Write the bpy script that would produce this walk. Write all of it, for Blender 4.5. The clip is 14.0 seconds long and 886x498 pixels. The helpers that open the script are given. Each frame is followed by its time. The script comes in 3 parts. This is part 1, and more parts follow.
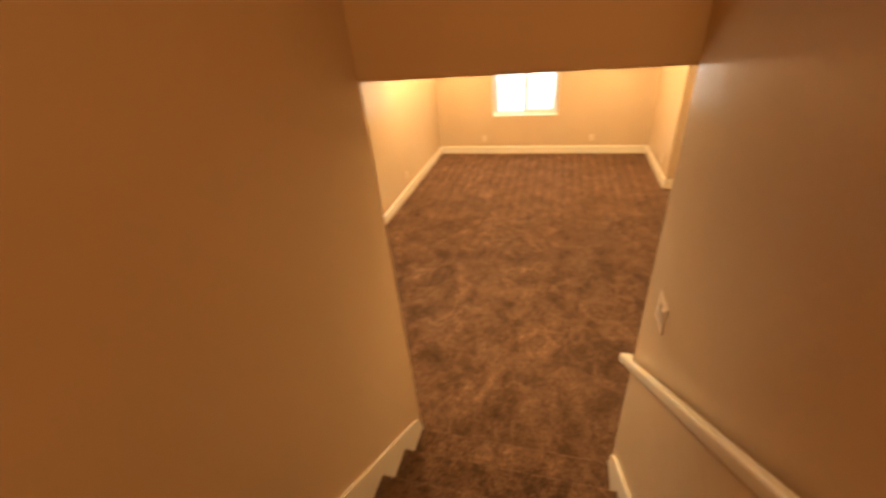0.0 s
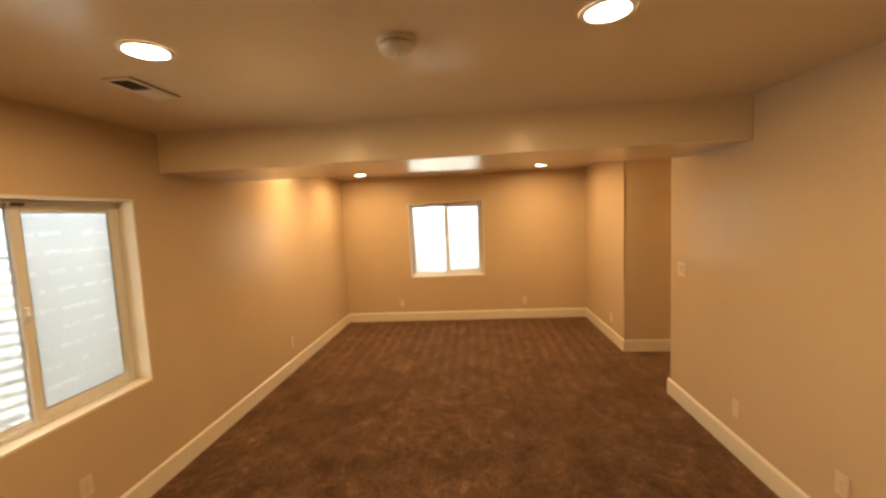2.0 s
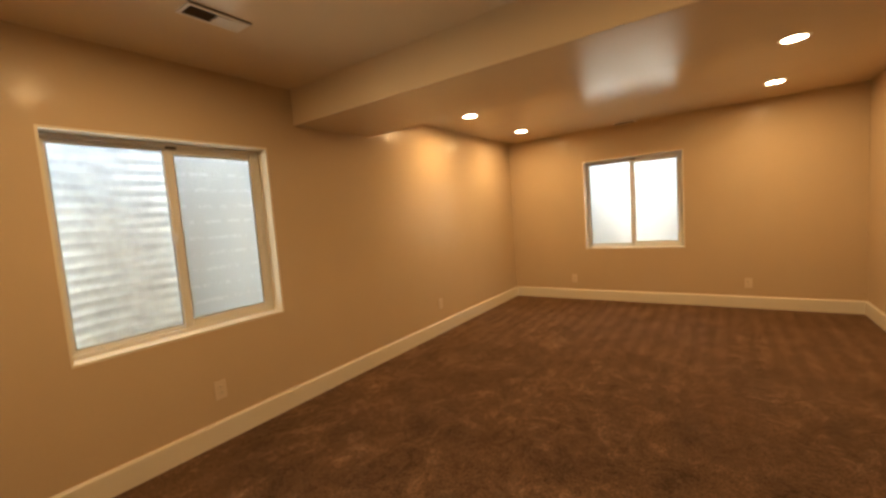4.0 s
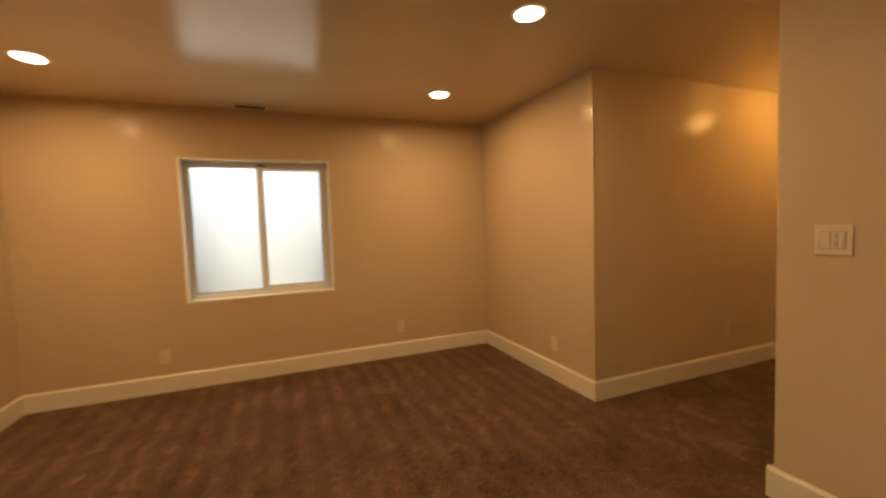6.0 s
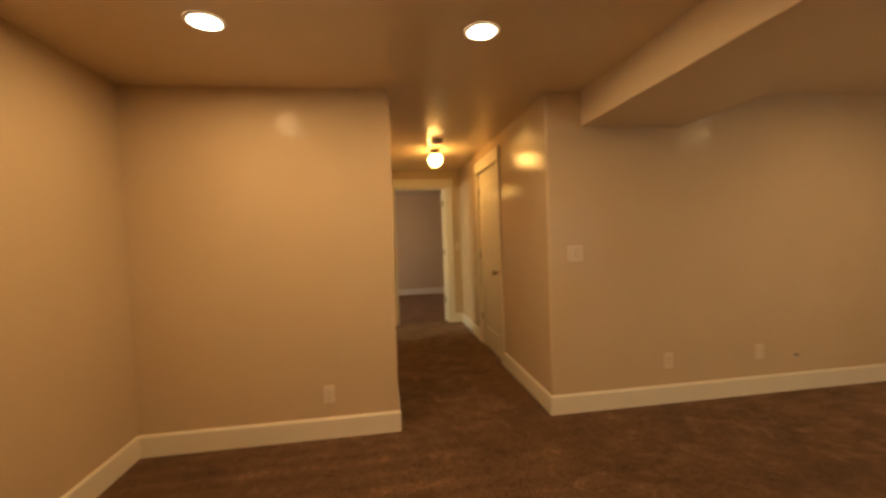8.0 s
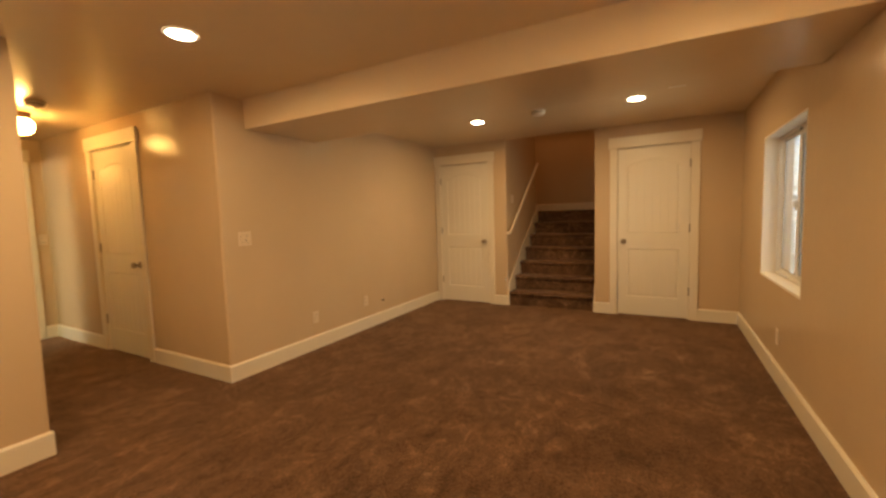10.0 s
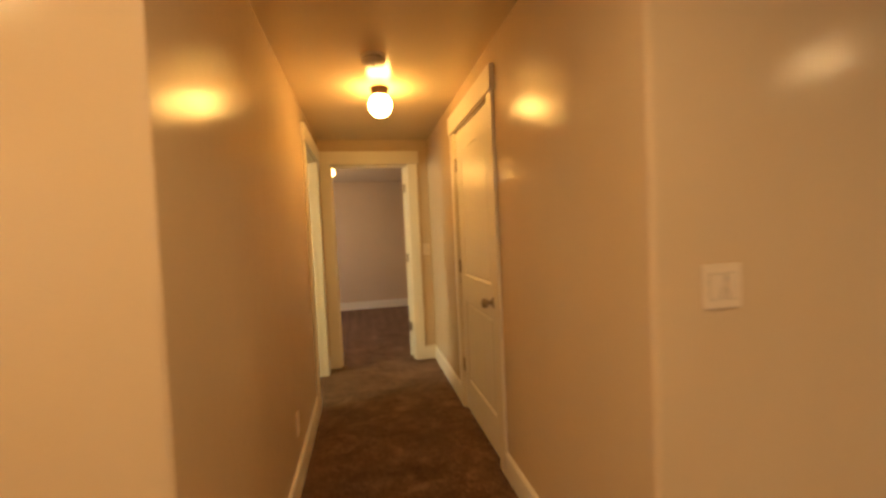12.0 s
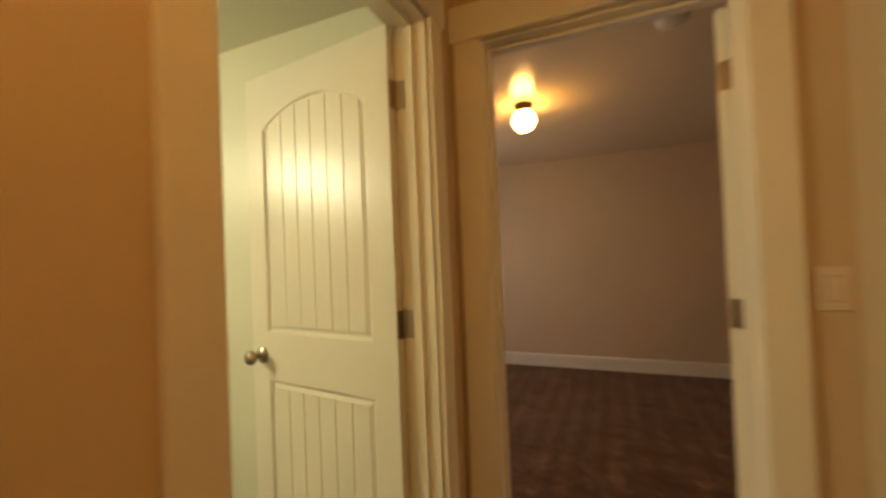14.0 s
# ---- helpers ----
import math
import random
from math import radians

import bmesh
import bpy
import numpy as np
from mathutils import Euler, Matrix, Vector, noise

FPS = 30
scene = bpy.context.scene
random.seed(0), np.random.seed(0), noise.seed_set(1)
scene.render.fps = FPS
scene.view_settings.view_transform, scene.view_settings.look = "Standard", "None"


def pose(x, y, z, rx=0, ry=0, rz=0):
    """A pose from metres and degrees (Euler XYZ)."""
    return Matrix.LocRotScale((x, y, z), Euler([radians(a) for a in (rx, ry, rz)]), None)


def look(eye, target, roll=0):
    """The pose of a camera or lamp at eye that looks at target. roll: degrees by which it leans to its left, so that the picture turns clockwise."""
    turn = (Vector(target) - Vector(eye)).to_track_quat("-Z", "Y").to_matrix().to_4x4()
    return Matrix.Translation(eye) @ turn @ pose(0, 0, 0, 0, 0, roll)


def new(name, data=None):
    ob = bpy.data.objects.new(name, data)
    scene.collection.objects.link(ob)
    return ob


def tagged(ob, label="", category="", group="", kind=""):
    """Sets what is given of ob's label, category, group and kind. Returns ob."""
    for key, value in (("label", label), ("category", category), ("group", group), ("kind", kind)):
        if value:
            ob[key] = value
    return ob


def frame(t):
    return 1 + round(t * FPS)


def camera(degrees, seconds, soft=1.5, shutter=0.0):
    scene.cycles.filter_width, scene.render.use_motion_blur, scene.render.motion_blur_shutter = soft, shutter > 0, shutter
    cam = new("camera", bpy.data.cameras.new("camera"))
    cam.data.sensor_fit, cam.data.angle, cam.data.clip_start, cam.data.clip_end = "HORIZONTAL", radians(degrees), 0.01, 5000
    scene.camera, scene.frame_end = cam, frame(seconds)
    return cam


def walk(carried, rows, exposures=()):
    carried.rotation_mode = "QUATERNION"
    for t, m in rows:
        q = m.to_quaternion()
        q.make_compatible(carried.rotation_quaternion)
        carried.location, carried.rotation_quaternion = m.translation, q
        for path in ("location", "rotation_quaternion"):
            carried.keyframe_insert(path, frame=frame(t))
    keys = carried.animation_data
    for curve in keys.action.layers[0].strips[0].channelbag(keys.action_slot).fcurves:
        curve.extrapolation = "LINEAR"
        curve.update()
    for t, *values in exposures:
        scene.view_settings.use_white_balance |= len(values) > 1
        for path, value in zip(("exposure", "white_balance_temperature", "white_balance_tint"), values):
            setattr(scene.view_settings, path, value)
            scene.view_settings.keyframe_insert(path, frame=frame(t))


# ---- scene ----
cam = camera(95.5, 14.0, soft=2.7, shutter=0.4)
PATH = [
    (0, (0.178, 0.61, 2.537), (-0.341, 2.246, 1.51), -5.7),
    (0.5, (0.132, 0.909, 2.443), (0.041, 2.655, 1.472), -1.5),
    (1, (0.111, 1.224, 2.218), (-0.035, 3.089, 1.511), -4.0),
    (1.5, (0.061, 1.593, 1.952), (-0.102, 3.523, 1.455), -3.8),
    (2, (0.03, 1.963, 1.691), (-0.135, 3.949, 1.52), -2.6),
    (2.5, (0.052, 2.282, 1.468), (-0.148, 4.272, 1.453), -1.9),
    (2.7, (0.011, 2.417, 1.447), (-0.285, 4.395, 1.474), -3.6),
    (3.4, (0.206, 2.616, 1.372), (-0.517, 4.481, 1.346), -4.0),
    (4.1, (0.519, 2.666, 1.306), (-0.63, 4.294, 1.127), -4.4),
    (4.8, (0.486, 3.108, 1.272), (-0.383, 4.892, 1.024), -4.3),
    (5, (0.404, 3.312, 1.265), (-0.157, 5.221, 1.063), -2.8),
    (5.5, (0.126, 3.926, 1.232), (0.235, 5.919, 1.101), -2.5),
    (6, (-0.261, 4.51, 1.258), (0.471, 6.368, 1.146), -2.0),
    (6.5, (-0.562, 5.111, 1.232), (0.761, 6.601, 1.065), 0.2),
    (7, (-0.796, 5.735, 1.267), (0.934, 6.734, 1.187), -0.5),
    (7.5, (-0.967, 6.283, 1.283), (0.988, 6.646, 1.068), -1.6),
    (8, (-1.006, 6.755, 1.302), (0.972, 6.465, 1.243), -2.0),
    (8.5, (-1.169, 7.267, 1.279), (0.63, 6.396, 1.215), -1.1),
    (8.7, (-1.246, 7.423, 1.28), (0.45, 6.378, 1.102), -3.0),
    (9.4, (-1.405, 7.723, 1.281), (-0.187, 6.148, 1.095), -2.6),
    (10.1, (-1.287, 7.496, 1.289), (-0.339, 5.742, 1.127), -1.7),
    (10.8, (-0.717, 7.051, 1.293), (0.545, 5.505, 1.154), -1.4),
    (11, (-0.511, 6.886, 1.304), (0.997, 5.583, 1.138), -1.9),
    (11.5, (0.136, 6.601, 1.285), (1.918, 5.699, 1.187), -3.0),
    (12, (0.836, 6.299, 1.325), (2.796, 5.912, 1.242), -2.7),
    (12.5, (1.518, 6.099, 1.33), (3.507, 5.906, 1.251), -0.8),
    (13, (2.243, 6.07, 1.307), (4.241, 6.086, 1.221), -2.0),
    (13.3, (2.68, 6.088, 1.311), (4.667, 6.302, 1.229), -2.2),
    (13.5, (2.956, 6.091, 1.302), (4.934, 6.393, 1.316), -2.0),
    (13.6, (3.1, 6.111, 1.323), (5.074, 6.433, 1.325), -2.0),
    (14, (3.639, 6.186, 1.285), (5.483, 6.959, 1.317), -2.3),
]
walk(cam, [(t, look(eye, target, roll)) for t, eye, target, roll in PATH], [(t, 3.6 + e) for t, e in ((0.0, 1.38), (0.7, 1.25), (1.5, 0.68), (2.5, 0.18), (5.0, -0.06), (6.5, -0.32), (8.5, -0.14), (10.8, 0.28), (11.5, 0.2), (13.2, 0.0), (14.0, -0.55))])

# ---- world, light, exposure ----
world = bpy.data.worlds.new("sky")
scene.world = world
world.use_nodes = True
wn = world.node_tree
sky = wn.nodes.new("ShaderNodeTexSky")
sky.sky_type = "NISHITA"
sky.sun_disc = False
sky.sun_elevation, sky.sun_rotation = radians(72), radians(174)
sky.dust_density = 4.0
wn.links.new(sky.outputs[0], wn.nodes["Background"].inputs[0])
wn.nodes["Background"].inputs[1].default_value = 0.15
sun_data = bpy.data.lights.new("sun", "SUN")
sun_data.energy, sun_data.angle, sun_data.color = 1.3, radians(14), (1.0, 0.96, 0.9)
sun_ob = new("sun", sun_data)
sun_ob.matrix_world = look((1.0, -9, 28), (0, 0, 0))

CAN_COLOR, CAN_POWER = (1.0, 0.62, 0.25), 1.08
BULB_COLOR, BULB_STRENGTH = (1.0, 0.53, 0.13), 5.6
BATH_COLOR, BATH_POWER = (1.0, 0.91, 0.55), 3.4
UP_COLOR, UP_POWER = (1.0, 0.47, 0.15), 0.7


def lamp(name, kind, m, color, power, size, spread=180):
    d = bpy.data.lights.new(name, kind)
    d.energy, d.color = power, color
    if kind == "AREA":
        d.shape, d.size, d.spread = "DISK", size, radians(spread)
    else:
        d.shadow_soft_size = size
    ob = new(name, d)
    ob.matrix_world = m
    return ob


def rect_lamp(name, m, w, h, power, color, spread=180):
    """An oblong light: the sky in a window opening, or a long wall lamp."""
    d = bpy.data.lights.new(name, "AREA")
    d.shape, d.size, d.size_y, d.energy, d.color = "RECTANGLE", w, h, power, color
    d.spread = radians(spread)
    new(name, d).matrix_world = m


rect_lamp("west_daylight", look((-2.18, 3.75, 1.29), (0, 3.75, 1.29)), 1.1, 1.1, 0.42, (1.0, 0.92, 0.68), 105)
rect_lamp("north_daylight", look((-0.436, 8.4, 1.29), (-0.436, 0, 1.29)), 1.1, 1.1, 0.25, (1.0, 0.92, 0.68), 150)
# added to brighten the bedroom, from an assumed window out of view
rect_lamp("assumed_bedroom_daylight", look((6.8, 8.29, 1.28), (6.8, 0, 0.9)), 1.05, 1.05, 1.6, (1.0, 0.93, 0.88))


# ---- materials ----
def material(name, color, rough=0.5, metal=0.0, spec=0.5):
    m = bpy.data.materials.new(name)
    m.use_nodes = True
    b = m.node_tree.nodes["Principled BSDF"]
    b.inputs["Base Color"].default_value = (*color, 1)
    b.inputs["Roughness"].default_value = rough
    b.inputs["Metallic"].default_value = metal
    b.inputs["Specular IOR Level"].default_value = spec
    return m


def coords(m, scale=1.0, stretch=(1, 1, 1)):
    nt = m.node_tree
    g = nt.nodes.new("ShaderNodeNewGeometry")
    mp = nt.nodes.new("ShaderNodeMapping")
    mp.inputs["Scale"].default_value = [scale * s for s in stretch]
    nt.links.new(g.outputs["Position"], mp.inputs["Vector"])
    return mp.outputs[0]


def noise_node(m, vec, scale, detail=4.0, rough=0.55, distort=0.0):
    n = m.node_tree.nodes.new("ShaderNodeTexNoise")
    n.inputs["Scale"].default_value, n.inputs["Detail"].default_value = scale, detail
    n.inputs["Roughness"].default_value, n.inputs["Distortion"].default_value = rough, distort
    m.node_tree.links.new(vec, n.inputs["Vector"])
    return n.outputs["Fac"]


def ramp(m, fac, stops):
    r = m.node_tree.nodes.new("ShaderNodeValToRGB")
    while len(r.color_ramp.elements) < len(stops):
        r.color_ramp.elements.new(0.5)
    for e, (p, c) in zip(r.color_ramp.elements, stops):
        e.position, e.color = p, (*c, 1)
    m.node_tree.links.new(fac, r.inputs[0])
    return r.outputs[0]


def mix(m, fac, a, b, how="MIX"):
    n = m.node_tree.nodes.new("ShaderNodeMix")
    n.data_type, n.blend_type = "RGBA", how
    for sock, v in ((n.inputs[0], fac), (n.inputs[6], a), (n.inputs[7], b)):
        if isinstance(v, (int, float)):
            sock.default_value = v
        elif isinstance(v, tuple):
            sock.default_value = (*v, 1)
        else:
            m.node_tree.links.new(v, sock)
    return n.outputs[2]


def maths(m, how, a, b=0.0):
    n = m.node_tree.nodes.new("ShaderNodeMath")
    n.operation = how
    for sock, v in zip(n.inputs, (a, b)):
        if isinstance(v, (int, float)):
            sock.default_value = v
        else:
            m.node_tree.links.new(v, sock)
    return n.outputs[0]


def bump(m, height, strength, distance, before=None):
    n = m.node_tree.nodes.new("ShaderNodeBump")
    n.inputs["Strength"].default_value, n.inputs["Distance"].default_value = strength, distance
    m.node_tree.links.new(height, n.inputs["Height"])
    if before is not None:
        m.node_tree.links.new(before, n.inputs["Normal"])
    return n.outputs[0]


def feed(m, name, out):
    m.node_tree.links.new(out, m.node_tree.nodes["Principled BSDF"].inputs[name])


def painted(name, color, rough, peel, wear, wavy=1.0, spec=0.5):
    """Rolled wall paint: orange-peel relief, slow unevenness of tone, roughness and trowelling, a few scuffs."""
    m = material(name, color, rough, 0.0, spec)
    v = coords(m)
    slow = noise_node(m, v, 0.9, 3)
    lo = tuple(c * (1 - wear) for c in color)
    hi = tuple(min(1, c * (1 + wear * 0.6)) for c in color)
    base = ramp(m, slow, [(0.25, lo), (0.75, hi)])
    streak = ramp(m, noise_node(m, coords(m, 1, (1, 1, 0.35)), 3.0, 4, 0.5), [(0.3, (0.975, 0.97, 0.965)), (0.7, (1, 1, 1))])
    feed(m, "Base Color", mix(m, 1.0, base, streak, "MULTIPLY"))
    n0 = bump(m, noise_node(m, v, 12.0, 3, 0.6), 0.11 * wavy, 0.007)
    n1 = bump(m, noise_node(m, coords(m, 1, (1, 1, 2.2)), 22.0, 4, 0.6, 1.6), 0.1 * wavy, 0.004, n0)
    feed(m, "Normal", bump(m, noise_node(m, v, 150.0, 2), peel, 0.001, n1))
    return m


def carpet_material(name, dark, mid, light, band, along):
    """Cut-pile carpet: fine tufts, brushed patches, vacuum stripes that run along y."""
    m = material(name, mid, 0.95, 0, 0.15)
    v = coords(m)
    tuft = noise_node(m, v, 70.0, 4, 0.75)
    clump = noise_node(m, v, 24.0, 4, 0.65)
    brushed = noise_node(m, coords(m, 1, (1.0, 0.7, 1)), 4.5, 10, 0.72, 0.5)
    foot = noise_node(m, coords(m, 1, (1.2, 1, 1)), 0.8, 4, 0.6, 0.6)
    soft = tuple(0.78 * a + 0.22 * b for a, b in zip(mid, dark))
    tone = ramp(m, brushed, [(0.32, tuple(1.15 * c for c in dark)), (0.46, soft), (0.58, tuple(1.15 * c for c in mid)), (0.72, tuple(0.68 * c for c in light))])
    # pile that feet have pushed over: pale ragged smears in the trodden part, bare pile elsewhere
    where = ramp(m, foot, [(0.36, (0.0, 0.0, 0.0)), (0.52, (1, 1, 1))])
    smear = ramp(m, noise_node(m, coords(m, 1, (1, 0.7, 1)), 5.0, 5, 0.6, 2.0), [(0.40, (0.9, 0.9, 0.9)), (0.51, (1.0, 1.0, 1.0)), (0.57, (1.22, 1.24, 1.23)), (0.65, (1.52, 1.57, 1.55))])
    tone = mix(m, where, tone, mix(m, 1.0, tone, smear, "MULTIPLY"))
    mottle = ramp(m, noise_node(m, v, 2.4, 7, 0.6, 0.6), [(0.34, (0.8, 0.79, 0.78)), (0.5, (1.0, 1.0, 1.0)), (0.66, (1.22, 1.23, 1.22))])
    tone = mix(m, 1.0, tone, mottle, "MULTIPLY")
    w = m.node_tree.nodes.new("ShaderNodeTexWave")
    w.wave_type, w.bands_direction = "BANDS", band
    w.inputs["Scale"].default_value, w.inputs["Distortion"].default_value = 2.2, 1.3
    w.inputs["Detail"].default_value, w.inputs["Detail Scale"].default_value = 3.0, 1.3
    m.node_tree.links.new(coords(m, 1, (1, 0.12, 1) if band == "X" else (0.12, 1, 1)), w.inputs["Vector"])
    stripe = ramp(m, w.outputs["Fac"], [(0.1, (0.86, 0.86, 0.86)), (0.9, (1.16, 1.15, 1.15))])
    # the vacuum rows lie in the far end of the room, less walked on
    sep = m.node_tree.nodes.new("ShaderNodeSeparateXYZ")
    m.node_tree.links.new(v, sep.inputs[0])
    edge = maths(m, "ADD", sep.outputs[along], maths(m, "MULTIPLY", noise_node(m, v, 0.8, 3), 2.2))
    rows_ = ramp(m, maths(m, "MULTIPLY", edge, 0.1), [(0.58, (0.0, 0.0, 0.0)), (0.82, (1, 1, 1))])
    off = ramp(m, maths(m, "MULTIPLY", sep.outputs[0], 0.1), [(0.15, (1, 1, 1)), (0.19, (0, 0, 0))]) if band == "X" else (1, 1, 1)
    rows_ = mix(m, 1.0, rows_, off, "MULTIPLY")
    tone = mix(m, rows_, tone, mix(m, 1.0, mix(m, 0.2, tone, mid), stripe, "MULTIPLY"))
    grain = ramp(m, clump, [(0.34, (0.74, 0.74, 0.74)), (0.66, (1.25, 1.25, 1.25))])
    fine = ramp(m, tuft, [(0.34, (0.35, 0.35, 0.35)), (0.66, (1.7, 1.7, 1.7))])
    tone = mix(m, 0.8, tone, mix(m, 1.0, tone, grain, "MULTIPLY"))
    feed(m, "Base Color", mix(m, 0.8, tone, mix(m, 1.0, tone, fine, "MULTIPLY")))
    b = m.node_tree.nodes["Principled BSDF"]
    b.inputs["Sheen Weight"].default_value = 0.5
    b.inputs["Sheen Roughness"].default_value = 0.3
    b.inputs["Sheen Tint"].default_value = (0.8, 0.52, 0.34, 1)
    n1 = bump(m, brushed, 0.3, 0.03)
    n2 = bump(m, clump, 0.45, 0.008, n1)
    feed(m, "Normal", bump(m, tuft, 0.7, 0.004, n2))
    return m


WALL = painted("tan_wall_paint", (0.60, 0.46, 0.305), 0.15, 0.35, 0.05, 1.6, 0.085)
CEIL = painted("tan_ceiling_paint", (0.74, 0.60, 0.41), 0.18, 0.1, 0.03, 0.5, 0.3)
BEAM = painted("tan_satin_paint", (0.72, 0.58, 0.395), 0.24, 0.15, 0.04, 0.6, 0.28)
TRIM = painted("cream_trim_paint", (0.78, 0.71, 0.58), 0.34, 0.1, 0.03)
DOORP = painted("cream_door_paint", (0.78, 0.73, 0.62), 0.3, 0.1, 0.03)
BATHP = painted("pale_bath_paint", (0.70, 0.68, 0.55), 0.4, 0.3, 0.04)
PILE = (0.056, 0.029, 0.0165), (0.108, 0.059, 0.034), (0.25, 0.155, 0.096)
CARPET = carpet_material("brown_carpet", *PILE, "X", 1)
CARPET_BED = carpet_material("brown_bedroom_carpet", *PILE, "Y", 0)
VINYL = painted("white_vinyl", (0.74, 0.72, 0.66), 0.35, 0.05, 0.03)
NICKEL = material("satin_nickel", (0.38, 0.32, 0.25), 0.3, 1.0)
BRONZE = material("aged_bronze", (0.16, 0.10, 0.06), 0.4, 1.0)
ALMOND = painted("almond_plastic", (0.70, 0.58, 0.44), 0.38, 0.05, 0.02)
PLASTIC = painted("ivory_plastic", (0.74, 0.69, 0.60), 0.4, 0.05, 0.02)
# near-black that paints in the shade of hollows and thin gaps
DARK = material("hollow_shade_black", (0.02, 0.018, 0.015), 0.9)
# dark metal parts; also the painted shade of gaps and slots on switches
GREY = material("dark_grey_metal_and_gap_shade", (0.11, 0.09, 0.07), 0.6, 0.3)
GASKET = material("grey_rubber", (0.33, 0.32, 0.28), 0.6)
TILE = painted("brown_vinyl_floor", (0.12, 0.09, 0.07), 0.4, 0.2, 0.2)
EARTH = painted("bare_ground", (0.16, 0.12, 0.08), 0.95, 1.0, 0.4)
CONCRETE = painted("grey_concrete", (0.42, 0.41, 0.39), 0.9, 1.0, 0.12)

GALV = material("white_galvanized_steel", (0.78, 0.79, 0.80), 0.45, 0.0)
gv = coords(GALV)
feed(GALV, "Base Color", ramp(GALV, noise_node(GALV, gv, 9.0, 6, 0.7), [(0.35, (0.6, 0.64, 0.62)), (0.6, (0.78, 0.83, 0.80))]))

GRAVEL = material("grey_gravel", (0.3, 0.28, 0.26), 0.95)
gr = coords(GRAVEL)
feed(GRAVEL, "Base Color", ramp(GRAVEL, noise_node(GRAVEL, gr, 40.0, 3), [(0.35, (0.06, 0.055, 0.05)), (0.65, (0.24, 0.22, 0.2))]))


def glass_material(name, rough, tint):
    m = material(name, tint, rough)
    b = m.node_tree.nodes["Principled BSDF"]
    b.inputs["Transmission Weight"].default_value = 1.0
    b.inputs["IOR"].default_value = 1.45
    return m


GLASS = glass_material("clear_glass", 0.02, (0.97, 0.99, 0.98))
FROST = glass_material("hazed_glass", 0.3, (0.9, 0.91, 0.9))
# broken rows of clearer dashes in the haze
fv = coords(FROST, 1, (1, 1, 1))
sep_f = FROST.node_tree.nodes.new("ShaderNodeSeparateXYZ")
FROST.node_tree.links.new(fv, sep_f.inputs[0])
row_z = maths(FROST, "ADD", sep_f.outputs[2], maths(FROST, "MULTIPLY", noise_node(FROST, fv, 9.0, 3), 0.035))
in_row = ramp(FROST, maths(FROST, "PINGPONG", row_z, 0.05), [(0.0, (1, 1, 1)), (0.006, (1, 1, 1)), (0.014, (0, 0, 0))])
broken = ramp(FROST, noise_node(FROST, coords(FROST, 1, (1, 1, 0.5)), 16.0, 4, 0.7), [(0.46, (0, 0, 0)), (0.56, (1, 1, 1))])
dash = mix(FROST, 1.0, in_row, broken, "MULTIPLY")
feed(FROST, "Base Color", mix(FROST, dash, (0.46, 0.47, 0.465), (0.62, 0.63, 0.63)))
feed(FROST, "Normal", bump(FROST, noise_node(FROST, coords(FROST, 1, (1, 1, 1.6)), 55, 3, 0.6), 0.3, 0.01))
OBSCURE = glass_material("obscure_glass", 0.6, (0.97, 0.98, 0.97))


def glow(name, color, strength):
    m = material(name, (0.9, 0.88, 0.84), 0.3)
    b = m.node_tree.nodes["Principled BSDF"]
    b.inputs["Emission Color"].default_value = (*color, 1)
    b.inputs["Emission Strength"].default_value = strength
    return m


LENS = glow("lit_lens", (1.0, 0.84, 0.62), 3.0)
GLOBE = glow("lit_opal_glass", BULB_COLOR, BULB_STRENGTH)


# ---- mesh helpers ----
def part(name, bm, mat, parent=None, label="", smooth=False):
    me = bpy.data.meshes.new(name)
    bmesh.ops.recalc_face_normals(bm, faces=bm.faces)
    bm.to_mesh(me)
    bm.free()
    me.materials.append(mat)
    if smooth:
        for p in me.polygons:
            p.use_smooth = True
    ob = new(name, me)
    if parent is not None:
        ob.parent = parent
    if label:
        tagged(ob, label)
    return ob


def add_box(bm, x0, x1, y0, y1, z0, z1, bevel=0.0, segments=1):
    r = bmesh.ops.create_cube(bm, size=1.0)
    vs = r["verts"]
    for v in vs:
        v.co = Vector((x0 + (v.co.x + 0.5) * (x1 - x0), y0 + (v.co.y + 0.5) * (y1 - y0), z0 + (v.co.z + 0.5) * (z1 - z0)))
    if bevel:
        es = list({e for v in vs for e in v.link_edges})
        bmesh.ops.bevel(bm, geom=es, offset=bevel, segments=segments, affect="EDGES", profile=0.5)
    return bm


def box(x0, x1, y0, y1, z0, z1, bevel=0.0, segments=1):
    return add_box(bmesh.new(), min(x0, x1), max(x0, x1), min(y0, y1), max(y0, y1), min(z0, z1), max(z0, z1), bevel, segments)


def lathe(profile, steps=32, axis="z"):
    """Turns (radius, height) pairs round an axis."""
    bm = bmesh.new()
    rings = []
    for r, h in profile:
        if r < 1e-6:
            rings.append([bm.verts.new((0, 0, h))])
        else:
            rings.append([bm.verts.new((r * math.cos(2 * math.pi * k / steps), r * math.sin(2 * math.pi * k / steps), h)) for k in range(steps)])
    for a, b in zip(rings, rings[1:]):
        for k in range(steps):
            n = (k + 1) % steps
            if len(a) == 1:
                bm.faces.new((a[0], b[k], b[n]))
            elif len(b) == 1:
                bm.faces.new((a[k], a[n], b[0]))
            else:
                bm.faces.new((a[k], a[n], b[n], b[k]))
    if axis == "y":
        bm.transform(Matrix.Rotation(radians(-90), 4, "X"))
    return bm


